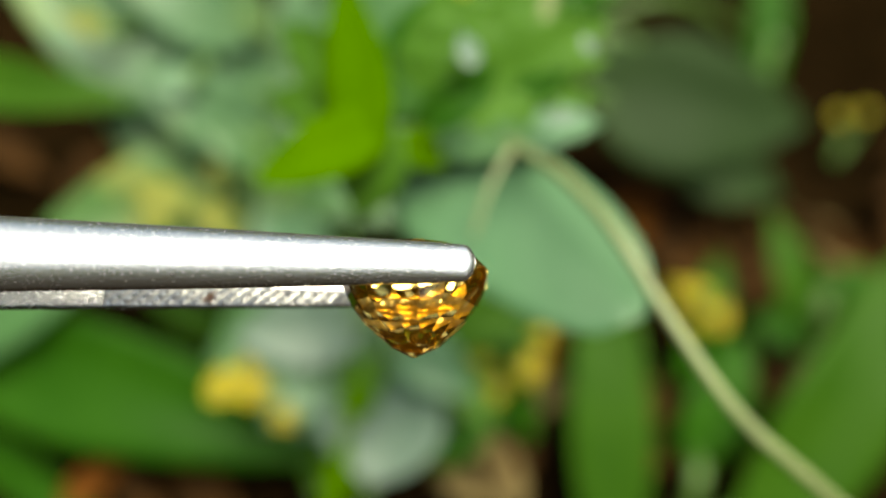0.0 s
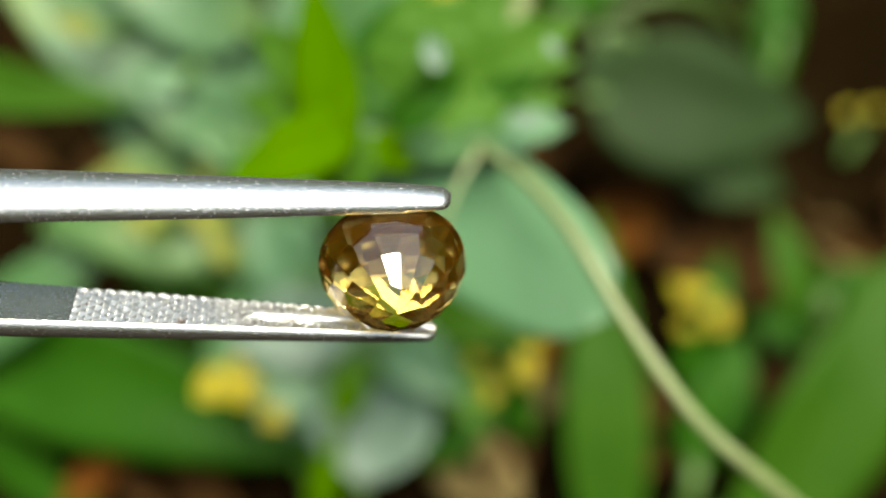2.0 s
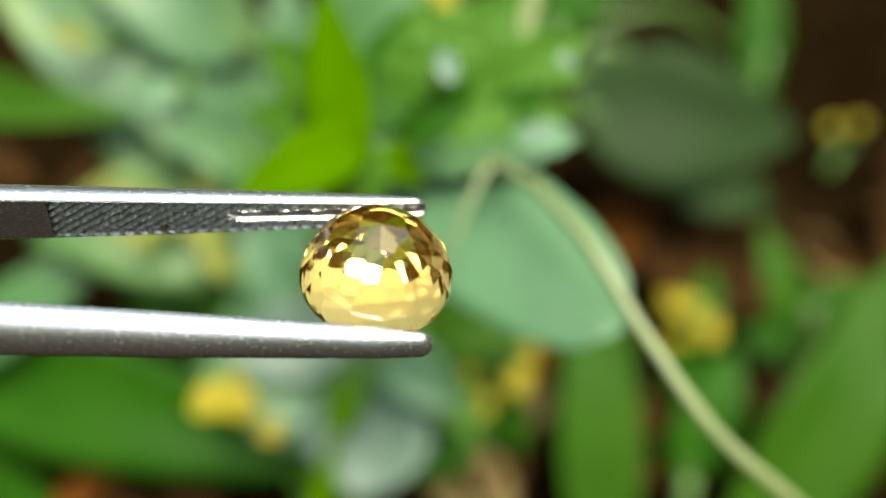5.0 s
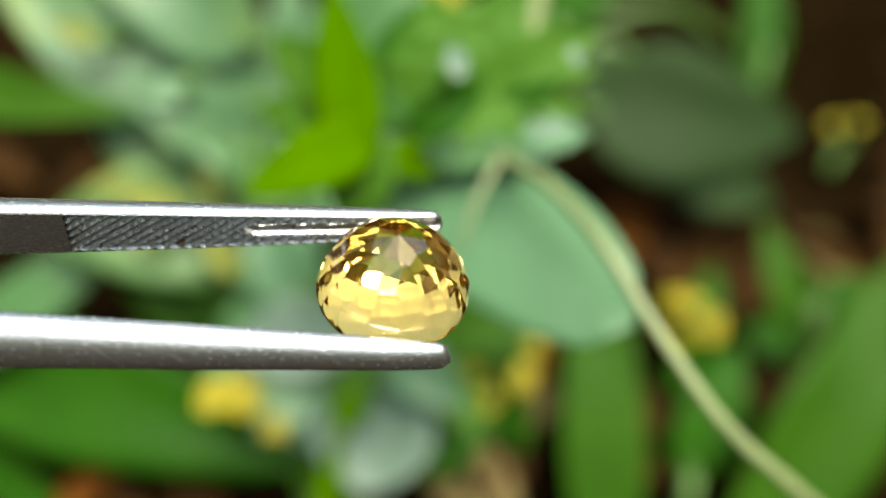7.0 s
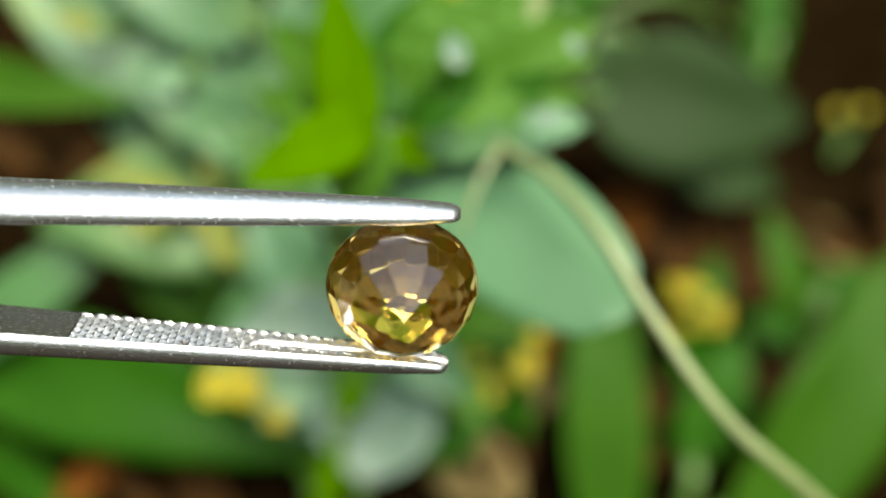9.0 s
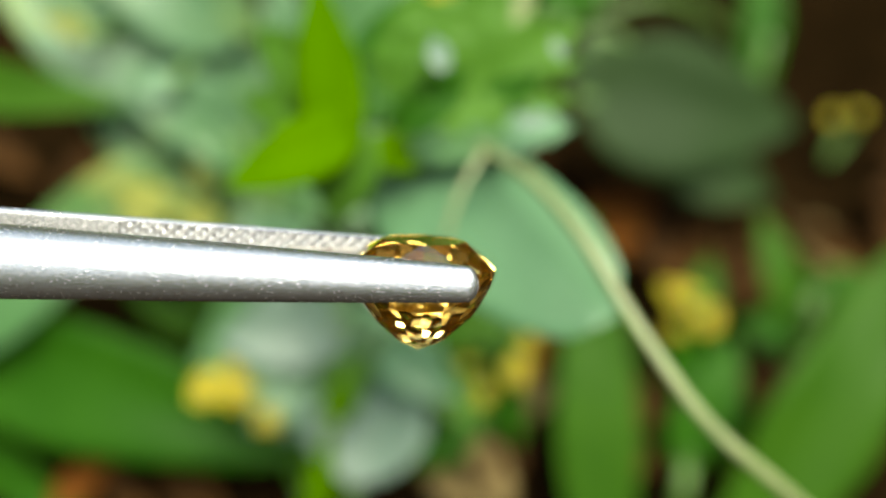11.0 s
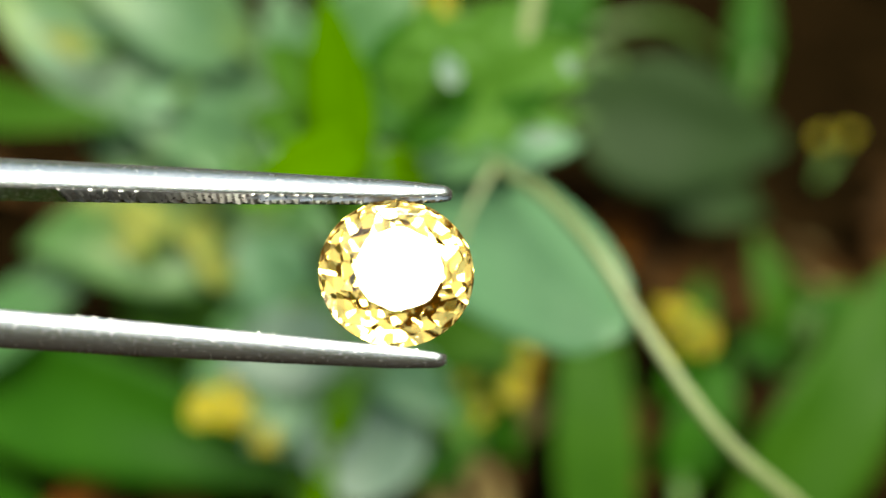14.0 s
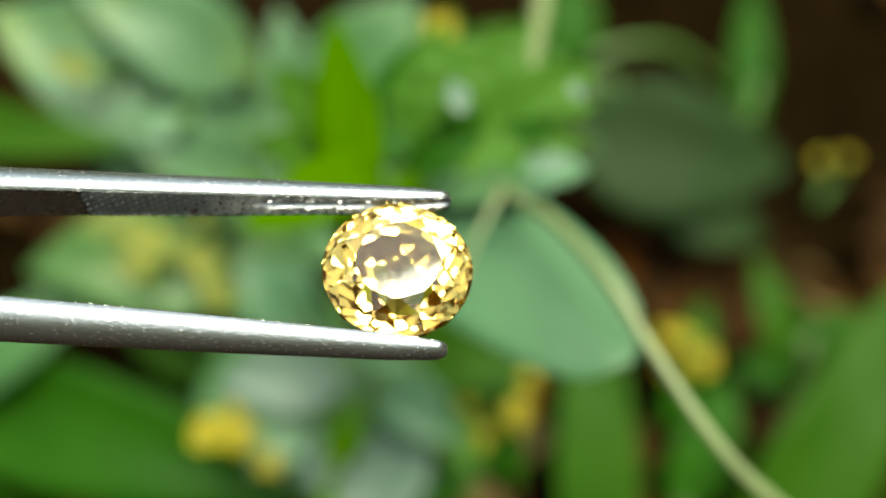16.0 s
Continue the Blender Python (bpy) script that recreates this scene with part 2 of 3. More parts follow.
def leaf_mesh(base, tip, width, outline="ovate", lean=0.0, arch=0.08, fold=0.12, teeth=0, ripple=0.02, origin=Vector()):
    """A blade from base to tip with a folded midrib, an arched back, rippled or toothed edges and a real thickness."""
    along = tip - base
    length = along.length
    x = along.normalized()
    up = TOWARD - x * TOWARD.dot(x)
    up = (Matrix.Rotation(radians(lean), 3, x) @ up.normalized())
    y = up.cross(x)
    shape = OUTLINES[outline]
    ns, nc = (14 if not teeth else teeth * 4), 8
    bm = bmesh.new()
    uvl = bm.loops.layers.uv.new("UVMap")
    seed = Vector((base.x * 71, base.y * 53, base.z * 97))
    top, low, uv = [], [], {}
    for i in range(ns + 1):
        s = i / ns
        half = 0.5 * width * max(shape(min(max(s, 0.0), 1.0)).real, 0.012)
        if teeth:
            half *= 0.70 + 0.42 * (1 - (s * teeth) % 1.0)
        r0, r1 = [], []
        for j in range(nc + 1):
            c = j / nc * 2 - 1
            z = arch * length * math.sin(math.pi * s) + fold * abs(c) * half * 1.5 - 0.25 * arch * length * s * s
            z += ripple * length * noise.noise(seed + Vector((s * 3, c * 2.2, 0))) * (0.3 + abs(c))
            p = base + x * (s * length) + y * (c * half) + up * z - origin
            thick = 0.00022 + 0.0003 * max(0, 1 - abs(c) * 5)
            a, b = bm.verts.new(p), bm.verts.new(p - up * thick)
            uv[a] = uv[b] = (s, abs(c) * half / max(width, 1e-6) * 2)
            r0.append(a)
            r1.append(b)
        top.append(r0)
        low.append(r1)
    for i in range(ns):
        for j in range(nc):
            bm.faces.new((top[i][j], top[i + 1][j], top[i + 1][j + 1], top[i][j + 1]))
            bm.faces.new((low[i][j + 1], low[i + 1][j + 1], low[i + 1][j], low[i][j]))
        for j, flip in ((0, True), (nc, False)):
            q = (top[i][j], top[i + 1][j], low[i + 1][j], low[i][j])
            bm.faces.new(q[::-1] if flip else q)
    bm.faces.new([*top[0], *low[0][::-1]])
    bm.faces.new([*low[ns], *top[ns][::-1]])
    for f in bm.faces:
        for loop in f.loops:
            loop[uvl].uv = uv[loop.vert]
    bmesh.ops.recalc_face_normals(bm, faces=bm.faces)
    return bm


def plant(name, foot, label, category="plant", group=""):
    e = new(name)
    e.empty_display_size = 0.01
    e.location = foot
    return tagged(e, label, category, group)


def add_leaf(root, base, tip, width, mat, outline="ovate", label="", lean=0.0, arch=0.06, fold=0.12, teeth=0, ripple=0.03):
    return part("leaf", leaf_mesh(base, tip, width, outline, lean, arch, fold, teeth, ripple, root.location), mat, root, label)


def add_stem(root, points, r0, r1, mat=None, name="stem", label=""):
    line = [p - root.location for p in spline(points, 8)]
    return part(name, tube(line, r0, r1), mat or TWIG, root, label)


def add_flower(root, centre, size, petals=8, tilt=0.0):
    """A small yellow flower head: a domed disc with a ring of petals."""
    c = centre - root.location
    bm = bmesh.new()
    bmesh.ops.create_uvsphere(bm, u_segments=12, v_segments=8, radius=size * 0.2)
    turn = TOWARD.to_track_quat("Z", "Y").to_matrix() @ Matrix.Rotation(radians(tilt), 3, "X")
    for v in bm.verts:
        v.co = turn @ Vector((v.co.x, v.co.y, v.co.z * 0.6)) + c
    head = part("flower_head", bm, EYE_OF_FLOWER, root, "small open flower head with yellow petals")
    for k in range(petals):
        a = 2 * math.pi * (k + 0.25 * random.random()) / petals
        d = turn @ Vector((math.cos(a), math.sin(a), 0.12))
        petal = part("petal", leaf_mesh(c + d * size * 0.14, c + d * size * (0.34 + 0.24 * random.random()), size * random.uniform(0.2, 0.34), "round", 0, 0.1, 0.1, 0, 0.05), PETAL, head)
    return head


# ------------------------------------------------------------------ ground
def build_ground():
    n = 150
    axis = [math.sinh(7.5 * (2 * i / n - 1)) / math.sinh(7.5) * 400 for i in range(n + 1)]
    bm = bmesh.new()
    grid = []
    for y in axis:
        row = []
        for x in axis:
            r = math.hypot(x, y)
            h = 0.010 * noise.fractal(Vector((x * 22, y * 22, 0)), 1.0, 2.0, 5) / (1 + r * 0.2) - 0.006
            row.append(bm.verts.new((x, y + 0.12, h)))
        grid.append(row)
    for a, b in zip(grid, grid[1:]):
        for i in range(n):
            bm.faces.new((a[i], a[i + 1], b[i + 1], b[i]))
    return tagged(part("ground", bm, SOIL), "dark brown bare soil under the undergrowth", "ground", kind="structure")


build_ground()


# ------------------------------------------------------------------ plants round the stone
def near_plant():
    foot = to_ground(L(82.9, -67.3, 170))
    p = plant("flowering_herb", foot, "tall leafy herb with lime young shoots and a pale stem")
    node = L(5.8, 10.7, 111)
    add_stem(p, [foot, L(43.9, -30.6, 108), L(31.5, -20.0, 96), L(24.1, -13.6, 93), L(18.6, -6.1, 93), L(14.2, 1.4, 95), L(10.7, 6.1, 100), L(7.6, 8.9, 106), node], 0.0007, 0.0005, STEM, label="pale yellow-green arching stem")
    add_stem(p, [node, L(8.0, 18.2, 116), L(10.7, 25.7, 122), L(13.2, 37.0, 130)], 0.0008, 0.0012, STEM)
    add_stem(p, [node, L(0.9, 12.6, 114), L(-4.6, 12.5, 113)], 0.0004, 0.0004, TWIG)
    add_stem(p, [L(6.3, 9.3, 106), L(4.2, 5.4, 105), L(2.8, 1.1, 105)], 0.0004, 0.0002, STEM)
    # broad leaf under the shoots
    add_leaf(p, L(-4.9, 11.0, 118), L(18.3, -5.9, 104), 0.0150, WAXY, "broad", "broad waxy blue-green leaf", arch=0.03, fold=0.02, ripple=0.012)
    # lime shoot
    heart = L(-5.0, 12.1, 109)
    add_leaf(p, L(-6.9, 7.5, 109), L(-9.4, 26.5, 108), 0.0062, LIME, "lance", "bright lime young leaf", arch=0.03)
    add_leaf(p, heart, L(-17.6, 5.9, 106), 0.0061, LIME, "ovate", "bright lime young leaf", arch=0.04)
    add_leaf(p, heart, L(-15.9, 22.4, 114), 0.0073, FRESH, "ovate", lean=-20)
    add_leaf(p, heart, L(-17.5, 15.1, 114), 0.0061, FRESH, "ovate", lean=-10)
    add_leaf(p, heart, L(-8.6, 2.8, 114), 0.0073, FRESH, "ovate", lean=15)
    add_leaf(p, heart, L(-0.8, 26.2, 116), 0.0068, DEEP, "ovate", lean=10)
    # toothed shoot
    for bx, by, tx, ty, w, mat, lean in TOOTHED:
        add_leaf(p, L(bx, by, 111), L(tx, ty, 108.5), w / 1000, mat, "ovate", "toothed fresh green leaf", lean=lean, arch=0.03, teeth=5)
    add_leaf(p, L(-1.5, 11.1, 105), L(4.6, 14.1, 104), 0.0026, DEEP, "ovate", "small deep green inner leaf")
    # whitish spots and edges on the toothed leaves, set in as small pale blades
    add_leaf(p, L(2.8, 16.3, 104), L(1.7, 19.8, 105), 0.0022, SILVER, "ovate", "small pale blade for a whitish spot on the toothed leaf")
    add_leaf(p, L(1.1, 18.3, 105), L(3.1, 17.4, 104), 0.0016, SILVER, "round", "small pale blade for a whitish spot on the toothed leaf")
    add_leaf(p, L(13.5, 17.4, 104), L(12.5, 19.4, 104), 0.0012, SILVER, "lance", "small pale blade for a whitish spot on the toothed leaf")
    add_leaf(p, L(9.0, 11.8, 104), L(12.8, 12.0, 104), 0.0014, SILVER, "lance", "small pale blade for a whitish spot on the toothed leaf")
    return p


TOOTHED = (
    (-2.7, 12.3, 15.7, 21.5, 11.1, FRESH, 10),
    (3.0, 11.1, 15.1, 11.9, 6.1, WAXY, -14),
    (-2.7, 13.1, 9.6, 26.1, 9.2, FRESH, 8),
    (-2.4, 11.7, 5.2, 17.4, 4.3, DEEP, 12),
    (-2.7, 12.8, 0.9, 25.6, 6.5, FRESH, -10),
    (3.0, 12.3, 12.3, 16.9, 3.8, DEEP, 0),
    (2.0, 10.4, 9.6, 10.9, 3.3, PALE, 0),
    (6.3, 15.8, 15.7, 17.9, 3.4, FRESH, 0),
    (5.2, 13.4, 15.0, 14.6, 3.3, FRESH, 6),
    (-1.3, 10.4, 6.6, 9.4, 3.6, PALE, 0),
    (-4.6, 10.9, 0.3, 7.7, 3.8, LIME, 0),
)


def simple_plant(name, label, foot, leaves, mat_stem=None, r=0.0011):
    """A low plant: every leaf on its own stalk from the foot. Leaves: base, tip, width, material, outline, lean."""
    p = plant(name, foot, label)
    for base, tip, width, mat, outline, lean in leaves:
        mid = (foot + base) / 2 + Vector((0, 0, 0.012))
        add_stem(p, [foot, mid, base, base + (tip - base) * 0.12], r, r * 0.6, mat_stem or TWIG, "leaf_stalk")
        add_leaf(p, base, tip, width, mat, outline, lean=lean)
    return p


def background_plants():
    simple_plant("pale_herb", "low herb with broad pale blue-green leaves", to_ground(L(-33.4, 34.2, 240)), (
        (L(-23.1, 21.6, 166), L(-59.9, 37.8, 154), 0.0235, MILKY, "ovate", 0),
        (L(-24.6, 29.9, 160), L(-47.2, 41.0, 152), 0.0145, MILKY, "ovate", 0),
        (L(-21.7, 9.1, 168), L(-47.7, 18.5, 160), 0.0173, PALE, "ovate", 0),
        (L(-24.3, 14.8, 158), L(-40.7, 23.6, 150), 0.0113, MILKY, "ovate", 0),
        (L(-18.9, 22.8, 172), L(-21.9, 41.5, 166), 0.0087, MILKY, "ovate", 0),
        (L(-15.3, 26.7, 170), L(-1.9, 42.6, 164), 0.0155, PALE, "ovate", 0),
        (L(-7.1, 24.5, 172), L(3.8, 41.2, 168), 0.0125, FRESH, "ovate", 0),
        (L(-18.9, 1.8, 172), L(-33.2, 11.6, 168), 0.0142, PALE, "ovate", 0),
        (L(1.3, 27.0, 172), L(14.7, 40.0, 170), 0.0126, BLADE, "ovate", 0),
        (L(0.5, 16.1, 172), L(-18.4, 5.0, 168), 0.0167, PALE, "ovate", 0),
        (L(-12.1, 20.3, 172), L(-33.6, 31.7, 170), 0.0167, PALE, "ovate", 0),
        (L(-23.8, 10.4, 150), L(-31.5, 16.4, 148), 0.0045, PALE, "ovate", 0),
        # yellow blade stands in for pale highlights on the leaves
        (L(-42.9, 28.0, 150), L(-49.9, 30.5, 148), 0.0031, YELLOWED, "ovate", 0),
        (L(-32.1, 23.0, 151), L(-37.1, 20.1, 149), 0.0044, WAXY, "ovate", 0),
    ))
    simple_plant("mottled_herb", "herb with mottled yellow and green leaves", to_ground(L(-24.1, 2.3, 220)), (
        (L(-21.3, 7.4, 165), L(-55.2, 3.2, 158), 0.0196, MOTTLED, "ovate", 0),
        (L(-20.3, -2.4, 170), L(-46.0, 1.7, 165), 0.0155, BLADE, "ovate", 10),
        (L(-11.6, -4.8, 165), L(-32.4, -15.6, 160), 0.0182, PALE, "ovate", -8),
        (L(-17.5, -4.6, 160), L(-25.8, 4.7, 158), 0.0118, WAXY, "ovate", 0),
        (L(-29.3, -11.4, 174), L(-48.2, 0.1, 170), 0.0112, BLADE, "ovate", 0),
        (L(-25.3, -8.2, 170), L(-34.1, 1.7, 168), 0.0085, PALE, "ovate", 0),
        (L(-33.9, 5.3, 156), L(-42.4, 9.3, 155), 0.0047, YELLOWED, "ovate", 0),
        (L(-29.1, 7.3, 155), L(-30.8, 14.9, 155), 0.0036, YELLOWED, "ovate", 0),
        (L(-27.8, 3.1, 156), L(-34.5, 5.8, 155), 0.0038, YELLOWED, "ovate", 0),
        (L(-26.3, -2.2, 156), L(-31.3, 2.7, 155), 0.0035, YELLOWED, "lance", 0),
        (L(-37.0, 1.6, 156), L(-41.7, 5.8, 155), 0.0030, YELLOWED, "lance", 0),
    ))
    # SILVER and WAXY on side leaves: lighter colour offsets the tweezers' soft shadow
    simple_plant("silver_herb", "herb with a round pale silvery leaf", to_ground(L(-9.1, -25.1, 198)), (
        (L(-7.3, -13.9, 168), L(-9.4, -31.6, 155), 0.0176, SILVER, "obovate", 0),
        (L(-7.0, -9.9, 170), L(-18.1, -16.9, 165), 0.0115, WAXY, "ovate", 6),
        (L(-11.8, -22.6, 152), L(-8.7, -12.4, 150), 0.0047, FRESH, "ovate", 0),
        (L(-12.5, -22.8, 151), L(-10.6, -16.1, 150), 0.0038, LIME, "ovate", 0),
        (L(-16.3, -39.6, 156), L(-12.0, -21.7, 151), 0.0033, LIME, "lance", 0),
        (L(-6.5, -12.3, 158), L(4.3, -19.8, 156), 0.0092, WAXY, "ovate", 0),
        (L(-2.0, -9.9, 170), L(-21.1, -26.3, 163), 0.0162, WAXY, "ovate", 0),
        (L(-7.2, -8.5, 176), L(14.8, -10.0, 172), 0.0145, BLADE, "ovate", 0),
        (L(-19.2, -37.6, 175), L(-13.8, -23.5, 172), 0.0076, FRESH, "lance", 0),
        (L(-5.6, -31.3, 178), L(10.1, -24.3, 178), 0.0096, DEEP, "ovate", 0),
        (L(-11.4, -10.2, 162), L(-28.9, -12.3, 158), 0.0125, SILVER, "ovate", 4),
        (L(-7.5, -16.0, 164), L(-17.5, -22.6, 160), 0.0071, FRESH, "ovate", -6),
        (L(-17.0, -15.8, 162), L(-24.3, -24.7, 158), 0.0094, WAXY, "ovate", 0),
        (L(-11.2, -38.2, 170), L(-18.2, -25.9, 166), 0.0049, LIME, "lance", 0),
        (L(1.3, -16.4, 168), L(7.0, -25.9, 166), 0.0065, FRESH, "ovate", 0),
    ))
    simple_plant("broad_grass", "clump of broad deep green grass blades", to_ground(L(-92.4, -19.5, 200)), (
        (L(-79.7, -14.0, 180), L(-12.1, -30.2, 172), 0.0215, DEEP, "blade", 0),
        (L(-77.7, -29.4, 188), L(-54.4, -44.1, 184), 0.0100, DEEP, "blade", 8),
        (L(-74.2, 23.5, 154), L(-39.2, 19.2, 150), 0.0086, BLADE, "blade", 0),
        (L(-73.2, -16.6, 170), L(-44.3, 4.6, 168), 0.0102, PALE, "blade", 0),
    ), r=0.0016)
    simple_plant("broad_grass", "clump of broad mid-green grass blades", to_ground(L(37.5, -46.8, 184)), (
        (L(26.2, -48.7, 178), L(24.5, 6.3, 180), 0.0138, BLADE, "blade", 0),
        (L(46.0, -45.4, 172), L(73.8, 3.5, 172), 0.0194, BLADE, "blade", 0),
        (L(39.7, -35.1, 184), L(48.7, -13.4, 184), 0.0110, DEEP, "ovate", 0),
    ), r=0.0016)
    simple_plant("ground_herb", "low herb with dull olive leaves", to_ground(L(43.6, 23.2, 225)), (
        (L(23.8, 25.2, 190), L(61.7, 21.1, 195), 0.0235, OLIVE, "ovate", 0),
        (L(38.0, 17.4, 196), L(58.7, 8.8, 198), 0.0125, OLIVE, "ovate", 0),
        (L(27.7, 38.2, 205), L(32.9, 18.7, 200), 0.0118, OLIVE, "ovate", 0),
    ))
    simple_plant("ground_herb", "low herb with fresh green leaves over the soil", to_ground(L(63.3, -11.7, 200)), (
        (L(60.1, -12.9, 190), L(54.0, 6.6, 190), 0.0070, BLADE, "ovate", 0),
        (L(63.5, -11.2, 192), L(71.1, -2.7, 192), 0.0102, DEEP, "ovate", 0),
        (L(61.0, -14.8, 190), L(50.8, -11.1, 190), 0.0074, DEEP, "ovate", 0),
    ))
    simple_plant("broad_grass", "narrow green grass blades at the edge of the soil", to_ground(L(68.3, 44.4, 238)), (
        (L(62.4, 32.1, 225), L(64.0, 61.8, 225), 0.0095, DEEP, "blade", 0),
        (L(22.7, 42.2, 215), L(29.1, 59.1, 215), 0.0147, DEEP, "blade", 0),
    ))


def flowers():
    for spots, foot in (
        (((L(-29.2, -18.2, 152), 0.0060), (L(-25.2, -18.5, 153), 0.0058), (L(-21.4, -22.5, 154), 0.0040), (L(-25.8, -15.7, 153), 0.0030),), L(-30.6, -27.4, 190)),
        (((L(13.1, -17.6, 172), 0.0054), (L(9.0, -11.8, 173), 0.0038), (L(7.3, -21.6, 174), 0.0048), (L(15.0, -12.7, 174), 0.0034), (L(5.7, -17.2, 176), 0.0034),), L(11.4, -21.2, 193)),
        (((L(41.5, -7.4, 192), 0.0072), (L(46.6, -11.3, 194), 0.0052), (L(41.2, -13.3, 195), 0.0038),), L(44.7, -12.9, 196)),
        (((L(76.2, 25.7, 222), 0.0030), (L(82.0, 26.3, 223), 0.0030),), L(77.8, 22.9, 222)),
        (((L(1.5, 36.6, 158), 0.0050),), L(1.5, 40.9, 194)),
    ):
        g = to_ground(foot)
        p = plant("yellow_flower", g, "small yellow wild flowers on short green stalks", "flower", "yellow wild flowers")
        for c, size in spots:
            add_stem(p, [g, (g + c) / 2 + Vector((0.002, 0.002, 0)), c], 0.0007, 0.0005, TWIG, "flower_stalk")
            add_flower(p, c, size, tilt=random.uniform(-55, 10))
        for k in range(3 if len(spots) > 2 else 0):
            a = random.uniform(0, 6.28)
            add_leaf(p, g + Vector((0, 0, 0.006)), g + Vector((math.cos(a) * 0.014, math.sin(a) * 0.014, 0.012)), 0.007, DEEP, "ovate")


def litter():
    spots = [(L(35.7, 11.1, 205), 24, RUST), (L(44.8, 5.1, 205), 30, DRY), (L(51.5, -2.9, 204), 22, DRY), (L(-55.2, -32.4, 182), 18, RUST), (L(-47.9, -36.9, 180), 14, DRY), (L(11.4, -32.3, 184), 15, DRY),
             (L(72.2, 4.1, 206), 26, DRY), (L(34.0, -24.1, 190), 16, DRY), (L(-67.9, 17.7, 212), 20, DRY), (L(16.5, -14.9, 192), 14, RUST), (L(56.6, -18.9, 194), 16, DRY), (L(34.6, 13.1, 204), 13, RUST)]
    spots += [(L(8.7, -34.1, 186), 17, STRAW), (L(16.5, -23.4, 192), 13, STRAW), (L(3.2, -36.9, 184), 15, STRAW), (L(70.2, 4.1, 206), 14, STRAW), (L(58.2, -17.2, 196), 12, STRAW)]
    for k in range(70):
        spots.append((Vector((random.uniform(-0.12, 0.12), random.uniform(0.02, 0.3), 0)), random.uniform(7, 22), DRY))
    for c, size, mat in spots:
        foot = Vector((c.x, c.y, 0.002))
        a = random.uniform(0, 6.28)
        d = Vector((math.cos(a), math.sin(a), random.uniform(-0.05, 0.12))) * size / 2000
        e = part("dry_leaf", leaf_mesh(-d, d, size * random.uniform(0.3, 0.55) / 1000, "ovate", random.uniform(-20, 20) + 0, 0.12, 0.15, 0, 0.08), mat)
        e.location = foot
        if size > 11:
            part("stalk", tube([-d * 0.95, -d * 1.25 + Vector((0, 0, 0.0008)), -d * 1.5], 0.0004, 0.0003, 6), mat, e)
        tagged(e, "curled dry brown fallen leaf lying on the soil", "dry leaf", "fallen leaves")


def hedge():
    """Unseen bushes, added to block the low sky and darken reflections: a lumpy green bank all round, rounded over its
    top, with many loose leaves on it.
    """
    bm = bmesh.new()
    n, rows = 120, 34
    ring = []
    for j in range(rows + 1):
        h = j / rows
        arc = math.pi * h
        line = []
        for i in range(n):
            a = 2 * math.pi * i / n
            top = 1.3 + 0.7 * noise.noise(Vector((math.cos(a) * 2.6, math.sin(a) * 2.6, 4)))
            r = 2.35 + 0.25 * math.sin(a) - 0.75 * math.cos(arc)
            p = Vector((math.cos(a) * r, math.sin(a) * r, max(0.0, math.sin(arc)) ** 0.7 * top - 0.03))
            p += Vector((math.cos(a), math.sin(a), 0.4 * math.sin(arc))) * 0.24 * noise.fractal(p * 2.2, 1.0, 2.0, 4)
            line.append(bm.verts.new(p))
        ring.append(line)
    for a, b in zip(ring, ring[1:]):
        for i in range(n):
            bm.faces.new((a[i], b[i], b[(i + 1) % n], a[(i + 1) % n]))
    for k in range(16000):
        i, j = random.randrange(n), random.randrange(1, rows)
        c = ring[j][i].co + Vector((random.uniform(-0.06, 0.06), random.uniform(-0.06, 0.06), random.uniform(-0.07, 0.07)))
        out = (Vector((0, 0, random.uniform(0.2, 1.2))) - Vector((c.x, c.y, 0)).normalized() * (1 if j < rows / 2 else -1)).normalized()
        side = out.cross(Vector((random.uniform(-1, 1), random.uniform(-1, 1), random.uniform(-1, 1)))).normalized()
        end = (out * 0.5 + side.cross(out)).normalized()
        q = random.uniform(0.03, 0.07)
        bm.faces.new([bm.verts.new(c + v) for v in (-end * q, side * q * 0.45, end * q, -side * q * 0.45)])
    return tagged(part("hedge", bm, BLADE, smooth=False), "unseen dark green bushes added all round to block the low sky", "hedge", kind="stuff")


hedge()
near_plant()
background_plants()
flowers()
litter()


# ------------------------------------------------------------------ tweezers, in millimetres until the end
KNURL_FROM, TIP = -17.0, 2.75


def along_arm(x, table):
    for (a, u), (b, v) in zip(table, table[1:]):
        if a <= x <= b:
            k = (x - a) / (b - a)
            return u + (v - u) * k
    return table[-1][1] if x > table[-1][0] else table[0][1]


HALF_WIDTH = ((-152, 4.4), (-100, 4.2), (-60, 3.3), (-24, 2.02), (-10, 1.52), (0, 1.10), (2.75, 0.92))
THICK = ((-152, 1.6), (-60, 2.2), (-24, 1.92), (-10, 1.55), (0, 1.1), (2.75, 0.66))


def tip_round(x):
    """How far the section closes over the last bit of the tip."""
    k = (TIP - x) / 0.6
    return 1.0 if k >= 1 else math.sqrt(max(0.0, 1 - (1 - k) ** 2)) * 0.97 + 0.03


def inner_line(x):
    return 4.40 - 0.026 * (2.68 - x) - 0.5 * along_arm(x, THICK)


